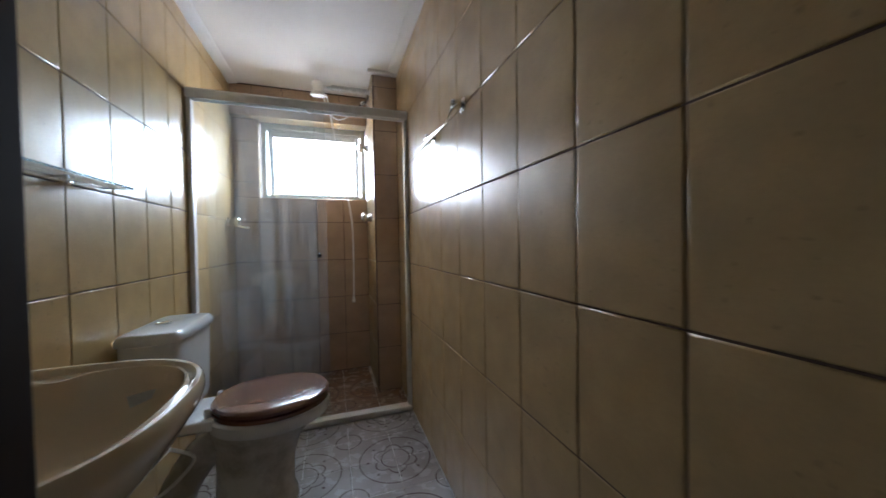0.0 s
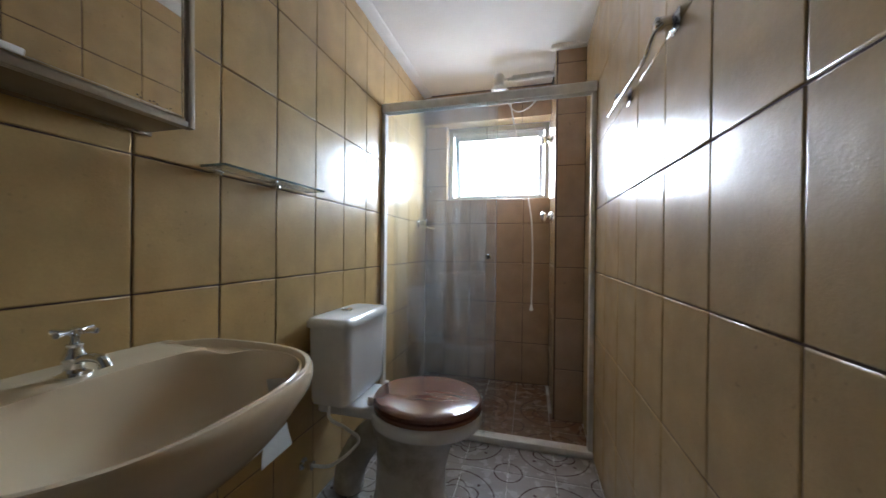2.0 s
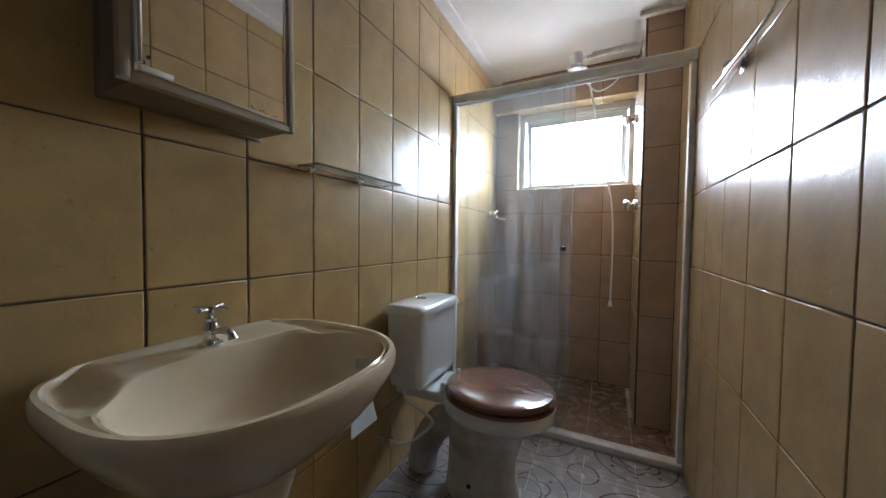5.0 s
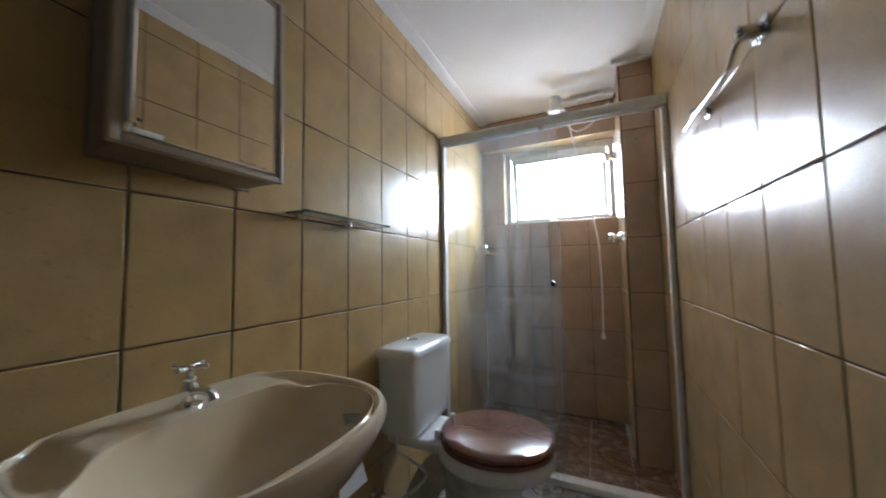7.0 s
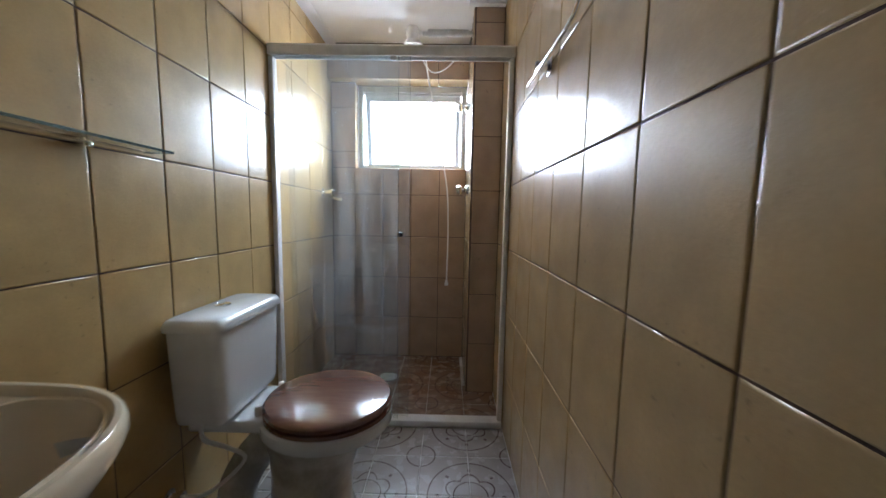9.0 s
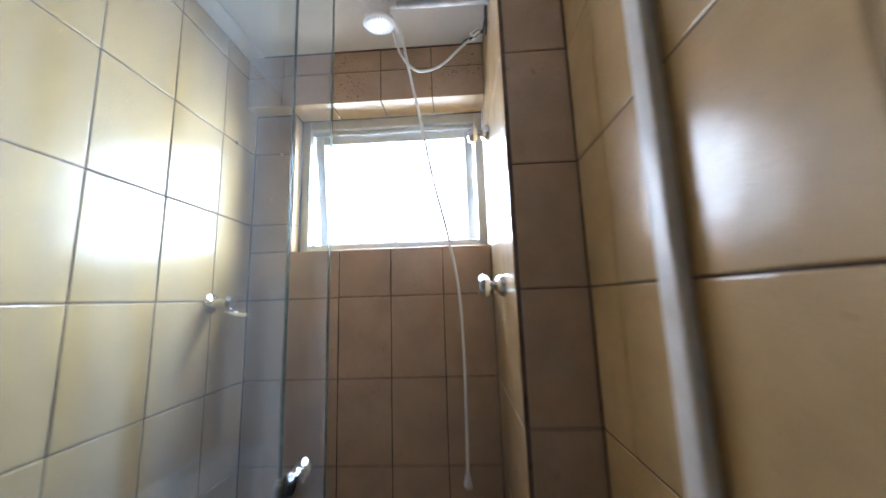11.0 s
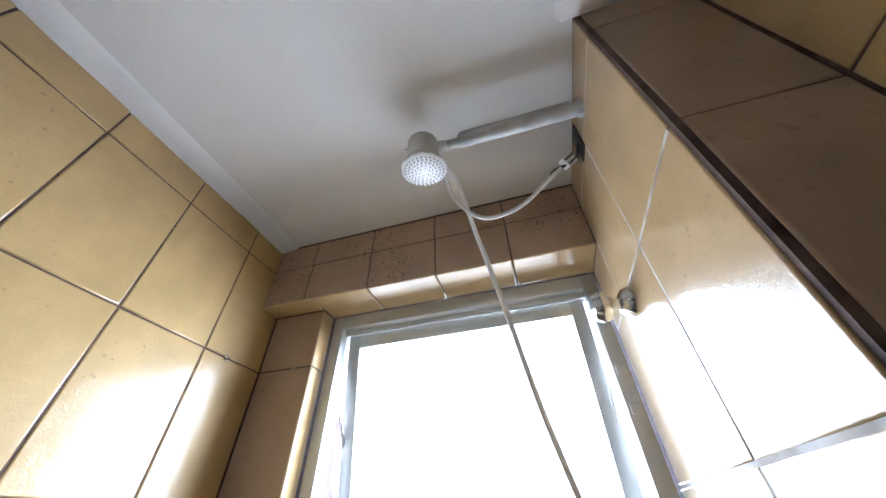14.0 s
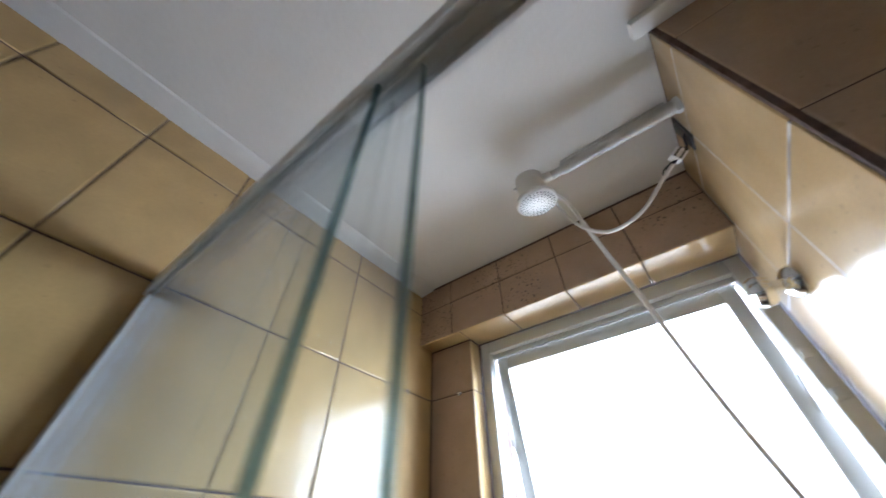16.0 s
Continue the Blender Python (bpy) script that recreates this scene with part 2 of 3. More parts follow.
DARK_WOOD = material("dark_door_wood", (0.07, 0.045, 0.03), 0.8)
DARK_WOOD.node_tree.nodes["Principled BSDF"].inputs["Specular IOR Level"].default_value = 0.05
_n = Nodes(DARK_WOOD)
_n.colour(_n.mix(_n.noise(12, 4), (0.045, 0.028, 0.018), (0.02, 0.013, 0.009)))

WOOD = material("varnished_red_wood", (0.16, 0.06, 0.04), 0.2, coat=1.0)
_n = Nodes(WOOD)
_map = _n.add("ShaderNodeMapping")
_map.inputs["Scale"].default_value = (4, 40, 40)
_n.link(_n.pos, _map.inputs["Vector"])
_n.colour(_n.mix(_n.ramp(_n.noise(3, 5, vec=_map.outputs[0]), 0.3, 0.7), (0.20, 0.085, 0.058), (0.15, 0.058, 0.04)))


def glass_material(name, tint, haze_lo, haze_hi):
    """Clear pane with soap film: mostly transparent, mirror gloss by angle, a thin scattering film in streaks."""
    m = bpy.data.materials.new(name)
    m.use_nodes = True
    t = m.node_tree
    t.nodes.remove(t.nodes["Principled BSDF"])
    out = t.nodes["Material Output"]

    def mixer(fac, a, b):
        node = t.nodes.new("ShaderNodeMixShader")
        t.links.new(fac, node.inputs[0])
        t.links.new(a, node.inputs[1])
        t.links.new(b, node.inputs[2])
        return node.outputs[0]

    clear = t.nodes.new("ShaderNodeBsdfTransparent")
    clear.inputs[0].default_value = (*tint, 1)
    gloss = t.nodes.new("ShaderNodeBsdfGlossy")
    gloss.inputs["Roughness"].default_value = 0.02
    film = t.nodes.new("ShaderNodeBsdfTranslucent")
    film.inputs[0].default_value = (0.85, 0.87, 0.9, 1)
    back = t.nodes.new("ShaderNodeBsdfDiffuse")
    back.inputs[0].default_value = (0.7, 0.72, 0.75, 1)
    half = t.nodes.new("ShaderNodeMixShader")
    t.links.new(film.outputs[0], half.inputs[1])
    t.links.new(back.outputs[0], half.inputs[2])
    facing = t.nodes.new("ShaderNodeLayerWeight")
    facing.inputs["Blend"].default_value = 0.5
    steep = t.nodes.new("ShaderNodeMath")
    steep.operation = "POWER"
    steep.inputs[1].default_value = 5.0
    t.links.new(facing.outputs["Facing"], steep.inputs[0])
    fres = t.nodes.new("ShaderNodeMapRange")
    fres.inputs[3].default_value, fres.inputs[4].default_value = 0.045, 0.9
    t.links.new(steep.outputs[0], fres.inputs[0])
    geo = t.nodes.new("ShaderNodeNewGeometry")
    mapping = t.nodes.new("ShaderNodeMapping")
    mapping.inputs["Scale"].default_value = (14, 14, 1.2)
    noise_tex = t.nodes.new("ShaderNodeTexNoise")
    noise_tex.inputs["Detail"].default_value = 5
    noise_tex.inputs["Scale"].default_value = 1.6
    ramp = t.nodes.new("ShaderNodeMapRange")
    for i, v in enumerate((0.35, 0.75, haze_lo, haze_hi)):
        ramp.inputs[i + 1].default_value = v
    t.links.new(geo.outputs["Position"], mapping.inputs["Vector"])
    t.links.new(mapping.outputs[0], noise_tex.inputs["Vector"])
    t.links.new(noise_tex.outputs["Fac"], ramp.inputs[0])
    body = mixer(fres.outputs[0], clear.outputs[0], gloss.outputs[0])
    t.links.new(mixer(ramp.outputs[0], body, half.outputs[0]), out.inputs["Surface"])
    return m


SHOWER_GLASS = glass_material("soapy_shower_glass", (0.96, 0.98, 0.975), 0.008, 0.055)
CLEAR_GLASS = glass_material("window_glass", (0.96, 0.97, 0.97), 0.0, 0.004)
GREEN_EDGE = material("green_glass_edge", (0.34, 0.48, 0.49), 0.15)
GREEN_EDGE.node_tree.nodes["Principled BSDF"].inputs["Transmission Weight"].default_value = 0.8

# ---- plan ----
W, BACK, CEIL = 1.123, 2.58, 2.187      # room width, window wall, ceiling
PX, PY = 0.957, 2.085                   # boxed-in corner: its edge
FRONT = -0.02                           # inner face of the wall with the door
STEP_L, STEP_R, PITCH = 0.345, 0.105, 0.205
G = 0.0024                               # depth of the wall's face behind the tiles


def structure(name, boxes, mat, label):
    bm = bmesh.new()
    for lo, hi in boxes:
        add_box(bm, lo, hi)
    ob = part(name, bm, mat, smooth=False)
    return tagged(ob, label, "wall" if "wall" in name else name.split("_")[0], kind="structure")


wall_left = structure("wall_west", [((-0.14, -0.16, -0.05), (-G, 2.80, 2.25))], GROUT, "ochre glazed tile wall with brown grout joints")
wall_right = structure("wall_east", [((W + G, -1.5, -0.05), (W + 0.14, 2.80, 2.25))], GROUT, "ochre glazed tile wall with brown grout joints")
wall_far = structure("wall_north", [((-G, BACK + G, -0.05), (W + G, 2.80, 1.384)),
                                    ((-G, BACK + G, 1.384), (0.167, 2.80, 1.973))], GROUT, "tiled window wall with brown grout joints")
beam = structure("wall_north_beam", [((-G, 2.513, 1.973), (PX + G, 2.80, 2.25))], GROUT, "tiled beam over the window with dark mould spots")
boxing = structure("wall_corner_boxing", [((PX + G, PY + G, -0.05), (W + G, 2.80, 2.25))], GROUT, "tiled corner pipe boxing with dark grouted edge")
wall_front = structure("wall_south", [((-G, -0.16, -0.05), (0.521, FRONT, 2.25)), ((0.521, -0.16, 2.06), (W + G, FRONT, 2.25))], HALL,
                       "plain wall with the door opening, coloured dark against bounce light")
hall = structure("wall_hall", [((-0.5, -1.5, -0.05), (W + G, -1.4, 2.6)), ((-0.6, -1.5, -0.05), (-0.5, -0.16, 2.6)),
                               ((-0.5, -0.17, -0.05), (-0.14, -0.16, 2.6))], HALL, "plain unseen hall walls, shade put into their dark colour")
floor = structure("floor", [((-0.5, -1.4, -0.12), (W + G, BACK + G, -G))], FLOOR_GROUT, "floor of grey-beige tiles printed with brown flower rings")
ceiling = structure("ceiling", [((-0.5, -1.5, CEIL + 0.012), (W + 0.1, 2.80, CEIL + 0.2))], PLASTER, "white painted plaster ceiling, slightly stained")

# window light on this side of the boxing is put into a paler grout
part("grout", box((PX + 0.0008, PY + 0.014, 0.001), (PX + G + 0.001, 2.634, CEIL)), FLOOR_GROUT, boxing, "joint grout paled in colour for the window-lit side")

# thin plaster cove along the side walls, lumpy from repainting
for name, x0, sign, y1 in (("trim_ceiling_west", 0.0, 1, 2.515), ("trim_ceiling_east", W, -1, PY)):
    rows = []
    for k in range(61):
        y = FRONT + (y1 - FRONT) * k / 60
        j = 0.004 * noise.noise(Vector((x0 * 7, y * 9, 0.3)))
        rows.append([(x0 - sign * 0.002, y, CEIL - 0.004 + j), (x0 + sign * (0.03 + j), y, CEIL - 0.0005 + j), (x0 + sign * (0.058 + j), y, CEIL + 0.006),
                     (x0 + sign * 0.062, y, CEIL + 0.013), (x0 - sign * 0.002, y, CEIL + 0.013)])
    tagged(part(name, loft(rows), PLASTER), "lumpy white plaster strip along the ceiling", "trim", kind="structure")
tagged(part("trim_ceiling_boxing", box((PX - 0.03, PY - 0.035, CEIL - 0.012), (W, PY + 0.002, CEIL + 0.013), 0.006), PLASTER),
       "short white plaster strip above the boxing", "trim", kind="structure")

# door frame, dark wood
jamb = thing("door_frame", (0.536, -0.09, 0), "dark wooden door frame in deep shade", "door frame", kind="structure")
part("jamb", box((-0.016, -0.085, 0), (0.016, 0.085, 2.06), 0.003), DARK_WOOD, jamb)
part("head", box((0.016, -0.085, 2.028), (0.586, 0.085, 2.06), 0.003), DARK_WOOD, jamb)


# the white overcast sky beyond the window
SKY_WHITE = bpy.data.materials.new("white_overcast_sky")
SKY_WHITE.use_nodes = True
_e = SKY_WHITE.node_tree.nodes.new("ShaderNodeEmission")
_e.inputs[0].default_value, _e.inputs[1].default_value = (0.95, 0.975, 1.0, 1), SKY_GLOW
SKY_WHITE.node_tree.links.new(_e.outputs[0], SKY_WHITE.node_tree.nodes["Material Output"].inputs["Surface"])
tagged(part("backdrop", box((-7, 6.0, -1.4), (8, 6.1, 14)), SKY_WHITE, smooth=False), "plain white overcast sky outside the window", "sky", kind="structure")

# ---- window ----
FY = 2.635                                # room face of the frame
window = thing("window_1", (0.56, FY, 1.39), "open top-hung aluminium window, glaringly bright outside", "window", kind="structure")
x0, x1, z0, z1 = 0.176, 0.952, 1.392, 1.968
off = Vector((0.56, FY, 1.39))


def rel(lo, hi, bevel=0.003, o=off):
    return box(Vector(lo) - o, Vector(hi) - o, bevel)


part("frame_stile", rel((x0, FY, z0), (x0 + 0.034, FY + 0.05, z1)), ALUMINIUM, window)
part("frame_stile", rel((x1 - 0.034, FY, z0), (x1, FY + 0.05, z1)), ALUMINIUM, window)
part("frame_head", rel((x0 + 0.034, FY + 0.001, z1 - 0.040), (x1 - 0.034, FY + 0.05, z1)), ALUMINIUM, window)
part("frame_sill", rel((x0 + 0.034, FY + 0.001, z0), (x1 - 0.034, FY + 0.05, z0 + 0.026)), ALUMINIUM, window)
part("frame_stop", rel((x0 + 0.034, FY + 0.02, z1 - 0.055), (x1 - 0.034, FY + 0.03, z1 - 0.040), 0.001), ALUMINIUM, window)
sash = new("sash")
sash.parent = window
sash.location = (0, 0.048, z1 - 0.045 - off.z)
sash.rotation_euler = (radians(9), 0, 0)
sx0, sx1, sh = x0 + 0.040 - 0.56, x1 - 0.040 - 0.56, -0.52
part("sash_stile", box((sx0, -0.012, sh), (sx0 + 0.036, 0.012, 0), 0.002), ALUMINIUM, sash)
part("sash_stile", box((sx1 - 0.036, -0.012, sh), (sx1, 0.012, 0), 0.002), ALUMINIUM, sash)
part("sash_rail", box((sx0 + 0.036, -0.011, -0.044), (sx1 - 0.036, 0.012, 0), 0.002), ALUMINIUM, sash)
part("sash_rail", box((sx0 + 0.036, -0.011, sh), (sx1 - 0.036, 0.012, sh + 0.034), 0.002), ALUMINIUM, sash)
pane = part("pane", box((sx0 + 0.03, -0.002, sh + 0.03), (sx1 - 0.03, 0.002, -0.040)), CLEAR_GLASS, sash)
pane.visible_shadow = False
for sx in (x0 + 0.046, x1 - 0.046):
    part("stay_arm", tube([(sx - 0.56, 0.045, 0.30), (sx - 0.56, 0.115, 0.19)], 0.004, 8), ALUMINIUM, window)
part("handle", rel((0.545, FY + 0.118, z0 + 0.012), (0.562, FY + 0.134, z0 + 0.075), 0.003), ALUMINIUM, window)
for z in (1.62, 1.70):
    part("clip", rel((x1 - 0.028, FY - 0.006, z), (x1 - 0.006, FY - 0.0005, z + 0.022), 0.002), ALUMINIUM, window)
# ---- shower enclosure ----
SY = 1.771
enclosure = thing("shower_enclosure", (0.56, SY, 0), "white-framed sliding glass shower enclosure standing open", "shower enclosure")
eo = Vector((0.56, SY, 0))


def enc(name, lo, hi, mat=WHITE_ALU, bevel=0.004, parent=None):
    return part(name, box(Vector(lo) - eo, Vector(hi) - eo, bevel), mat, parent or enclosure)


part("header", prism([(-0.025, 1.768), (-0.025, 1.808), (-0.019, 1.818), (0.011, 1.818), (0.017, 1.808), (0.017, 1.764), (0.011, 1.764), (0.011, 1.785),
                      (-0.006, 1.785), (-0.006, 1.772), (-0.009, 1.772), (-0.009, 1.785), (-0.020, 1.785), (-0.020, 1.768)], -0.5585, 0.5615, 0), WHITE_ALU, enclosure, smooth=False)
enc("post", (0.002, SY - 0.022, 0.034), (0.024, SY + 0.017, 1.764))
enc("post", (W - 0.024, SY - 0.022, 0.034), (W - 0.002, SY + 0.017, 1.764))
enc("bottom_rail", (0.002, SY - 0.032, -0.001), (W - 0.002, SY + 0.030, 0.034), bevel=0.008)
fixed = enc("fixed_pane", (0.022, SY - 0.018, 0.032), (0.597, SY - 0.011, 1.785), SHOWER_GLASS, 0.0)
enc("pane_edge", (0.5972, SY - 0.0178, 0.035), (0.5982, SY - 0.0112, 1.785), GREEN_EDGE, 0.0, None)
slider = enc("sliding_pane", (0.075, SY - 0.003, 0.040), (0.648, SY + 0.004, 1.783), SHOWER_GLASS, 0.0)
enc("pane_edge", (0.6482, SY - 0.0028, 0.042), (0.6492, SY + 0.0038, 1.783), GREEN_EDGE, 0.0, None)
knob_m = pose(0.608 - 0.56, -0.003, 0.963, 90, 0, 0)
part("knob", turned([(0.006, 0), (0.006, 0.008), (0.011, 0.011), (0.0125, 0.018), (0.010, 0.023), (0.004, 0.024)], knob_m, 18), DARK_CHROME, enclosure)
part("knob", turned([(0.006, 0), (0.006, 0.010), (0.011, 0.013), (0.0125, 0.020), (0.010, 0.026), (0.004, 0.027)], pose(0.048, 0.004, 0.963, -90, 0, 0), 18), CHROME, enclosure)
enc("guide_block", (0.500, SY - 0.034, 0.034), (0.530, SY - 0.004, 0.048), WHITE_ALU, 0.003)
enc("roller_block", (0.560, SY - 0.0225, 1.752), (0.590, SY - 0.0065, 1.784), WHITE_ALU, 0.003)


# ---- washbasin ----
def ease(v):
    v = max(0.0, min(1.0, v))
    return v * v * (3 - 2 * v)


def rounded_ring(cx, front, back, half, p_front, p_back, z, n=112):
    """A closed ring with a round front and a squarer back."""
    ring = []
    for k in range(n):
        a = 2 * math.pi * k / n
        c, s = math.cos(a), math.sin(a)
        p = p_front if c > 0 else p_back
        r = (abs(c) ** p + abs(s) ** p) ** (-1 / p)
        ring.append(Vector((cx + (front if c > 0 else back) * r * c, half * r * s, z)))
    return ring


def basin_outer(f, z):
    return rounded_ring(0.200, 0.254 * f, 0.199 - (1 - f) * 0.03, 0.257 * f, 2.55, 4.2, z)


def basin_bowl(f, z):
    return rounded_ring(0.262, 0.156 * f, 0.128 * f, 0.220 * f, 2.5, 2.7, z)


def tap_shelf(p):
    """Lifts the deck behind the bowl into a flat shelf for the tap, with a soap hollow at each end."""
    up = 0.020 * ease((0.180 - p.x) / 0.050) * ease((0.205 - abs(p.y)) / 0.045)
    hollow = 0.006 * ease(1.4 - math.hypot((p.x - 0.130) / 0.075, (abs(p.y) - 0.205) / 0.026))
    return Vector((p.x, p.y, min(0.7885, p.z + up) - hollow))


basin = thing("washbasin", (0, 0.427, 0), "cream ceramic washbasin on a pedestal against the tiles", "washbasin")
under = [basin_outer(f, z) for f, z in ((0.40, 0.590), (0.58, 0.622), (0.74, 0.656), (0.86, 0.692), (0.94, 0.726), (0.980, 0.743), (1.0, 0.760),
                                        (0.999, 0.770), (0.992, 0.778), (0.978, 0.782), (0.950, 0.782), (0.930, 0.777), (0.918, 0.771))]
lip, brink = basin_outer(0.912, 0.769), basin_bowl(1.05, 0.772)
deck = [[a.lerp(b, f) for a, b in zip(lip, brink)] for f in (0.15, 0.3, 0.45, 0.6, 0.75, 0.9)]
deck += [basin_bowl(f, z) for f, z in ((1.035, 0.7745), (1.015, 0.773), (0.998, 0.764), (0.978, 0.738), (0.955, 0.712), (0.90, 0.684), (0.79, 0.662), (0.62, 0.650), (0.38, 0.645), (0.2, 0.642), (0.06, 0.640))]
rings = under + [[tap_shelf(p) if p.z > 0.72 else p for p in ring] for ring in deck]
rings[8:13] = [[tap_shelf(p) if p.x < 0.05 else p for p in ring] for ring in rings[8:13]]
part("bowl", loft(rings), CHINA_CREAM, basin)
part("pedestal", loft([oval(0.17, 0, 0.11, 0.125, 0.0), oval(0.17, 0, 0.108, 0.122, 0.03), oval(0.165, 0, 0.08, 0.088, 0.12), oval(0.16, 0, 0.072, 0.075, 0.30), oval(0.165, 0, 0.08, 0.085, 0.46),
                       oval(0.175, 0, 0.105, 0.115, 0.58), oval(0.18, 0, 0.125, 0.14, 0.64)]), CHINA_CREAM, basin)
part("drain", turned([(0.022, 0), (0.022, 0.004), (0.014, 0.005), (0.012, 0.001)], pose(0.278, 0, 0.641), 20), CHROME, basin)

tap = thing("tap", (0.092, 0.413, 0.788), "chrome pillar tap with cross handle on the washbasin", "tap")
part("body", turned([(0.025, 0), (0.025, 0.005), (0.016, 0.010), (0.013, 0.020), (0.017, 0.032), (0.018, 0.040), (0.014, 0.050), (0.011, 0.058), (0.013, 0.064), (0.008, 0.068)], pose(0, 0, 0), 24), CHROME, tap)
part("spout", tube(curve_points([(0.008, 0, 0.032), (0.035, 0.003, 0.040), (0.062, 0.006, 0.038), (0.072, 0.008, 0.022)], 5), [0.009] * 11 + [0.0085] * 3 + [0.010] * 2), CHROME, tap)
handle = part("handle", turned([(0.007, 0.066), (0.007, 0.080), (0.010, 0.083), (0.010, 0.094), (0.005, 0.098)], pose(0, 0, 0), 20), CHROME, tap)
for a in range(4):
    d = Vector((math.cos(radians(25 + 90 * a)), math.sin(radians(25 + 90 * a)), 0))
    part("handle_arm", tube([d * 0.006 + Vector((0, 0, 0.088)), d * 0.026 + Vector((0, 0, 0.089)), d * 0.036 + Vector((0, 0, 0.089))], [0.0045, 0.0045, 0.0062], 10), CHROME, handle)

tap.scale = (0.88, 0.88, 0.84)

# thin paper strip stuck under the basin's edge
bm = bmesh.new()
rows = []
for i in range(13):
    row = []
    for j in range(7):
        u, v = j / 6, i / 12
        row.append(bm.verts.new((0.278 + 0.066 * u + 0.012 * v, 0.625 + 0.010 * math.sin(5 * v + 2 * u) - 0.006 * u - 0.014 * v,
                                 0.732 - 0.178 * v * (1 - 0.12 * u) + 0.030 * u * v - 0.01 * (1 - u))))
    rows.append(row)
for a, b in zip(rows, rows[1:]):
    for j in range(6):
        bm.faces.new((a[j], a[j + 1], b[j + 1], b[j]))
bmesh.ops.solidify(bm, geom=bm.faces[:], thickness=0.0008)
tagged(part("paper_strip", bm, PAPER), "creased white paper strip hanging from the washbasin", "paper")

# ---- toilet ----
TC = 1.262
toilet = thing("toilet", (0, TC, 0), "white close-coupled toilet with wooden seat lid closed", "toilet")
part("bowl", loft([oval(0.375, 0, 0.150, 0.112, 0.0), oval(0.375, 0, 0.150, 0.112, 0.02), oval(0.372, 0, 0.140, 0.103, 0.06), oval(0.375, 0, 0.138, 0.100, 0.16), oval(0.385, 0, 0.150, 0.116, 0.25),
                   oval(0.40, 0, 0.175, 0.142, 0.305), oval(0.425, 0, 0.208, 0.172, 0.345), oval(0.432, 0, 0.216, 0.184, 0.362), oval(0.432, 0, 0.217, 0.186, 0.386), oval(0.432, 0, 0.210, 0.180, 0.393)]), CHINA_SHADED, toilet)
part("rim", loft([oval(0.432, 0, 0.212, 0.181, 0.345), oval(0.433, 0, 0.2185, 0.1875, 0.356), oval(0.433, 0, 0.2190, 0.188, 0.388), oval(0.433, 0, 0.212, 0.182, 0.3955)]), CHINA_WHITE, toilet, "white ceramic rim, kept lighter than the shaded bowl colour")
part("rear_shelf", box((0.03, -0.115, 0.365), (0.27, 0.115, 0.405), 0.012, 3), CHINA_WHITE, toilet)
part("trap", tube(curve_points([(0.10, 0, 0.02), (0.12, 0, 0.12), (0.19, 0, 0.23), (0.27, 0, 0.28)], 5), 0.062, 20), CHINA_SHADED, toilet)
part("seat_ring", loft([oval(0.440, 0, 0.206, 0.185, 0.396), oval(0.440, 0, 0.211, 0.190, 0.400), oval(0.440, 0, 0.210, 0.189, 0.412), oval(0.440, 0, 0.20, 0.18, 0.415)]), WOOD, toilet)
part("seat_lid", loft([oval(0.440, 0, 0.203, 0.182, 0.4155), oval(0.440, 0, 0.209, 0.188, 0.4200), oval(0.440, 0, 0.210, 0.189, 0.4310), oval(0.440, 0, 0.203, 0.182, 0.4390), oval(0.440, 0, 0.18, 0.16, 0.4425),
                       oval(0.440, 0, 0.10, 0.09, 0.4445), oval(0.440, 0, 0.02, 0.02, 0.4450)]), WOOD, toilet)
for s in (-1, 1):
    part("hinge", turned([(0.012, 0), (0.012, 0.02), (0.009, 0.032), (0.004, 0.033)], pose(0.235, s * 0.075, 0.404), 16), PLASTIC, toilet)
    # black disc on the surface; its colour gives the bolt hole's dark depth
    part("bolt_hole_disc", turned([(0.009, 0), (0.009, 0.004), (0.003, 0.006)], pose(0.36, s * 0.1005, 0.075, -90 * s, 0, 0), 14), BLACK, toilet)
tank_rings = []
for z, g in ((0.415, -0.022), (0.42, -0.014), (0.44, -0.009), (0.60, -0.003), (0.701, 0.0), (0.706, -0.002)):
    tank_rings.append(oval(0.103, 0, 0.083 + g * 0.6, 0.172 + g, z, 48, 9.0))
tank = part("tank", loft(tank_rings), CHINA_WHITE, toilet)
part("tank_lid", loft([oval(0.105, 0, a, b, z, 48, 9.0) for a, b, z in ((0.084, 0.174, 0.7065), (0.091, 0.181, 0.709), (0.092, 0.182, 0.724), (0.083, 0.174, 0.740), (0.076, 0.167, 0.7435))]), CHINA_WHITE, toilet)
part("flush_button", turned([(0.024, 0), (0.024, 0.004), (0.021, 0.006), (0.019, 0.004), (0.003, 0.0045)], pose(0.085, 0, 0.7432), 24), CHROME, toilet)
part("supply_hose", tube(curve_points([(0.09, -0.13, 0.42), (0.10, -0.135, 0.36), (0.16, -0.12, 0.325), (0.20, -0.10, 0.27), (0.12, -0.15, 0.20), (0.03, -0.16, 0.19), (0.004, -0.16, 0.19)], 6), 0.006, 10), PLASTIC, toilet)
part("shut_off_valve", turned([(0.022, 0), (0.022, 0.004), (0.010, 0.006), (0.010, 0.03), (0.016, 0.032), (0.016, 0.045), (0.006, 0.047)], pose(0, -0.16, 0.19, 0, 90, 0), 18), CHROME, toilet)


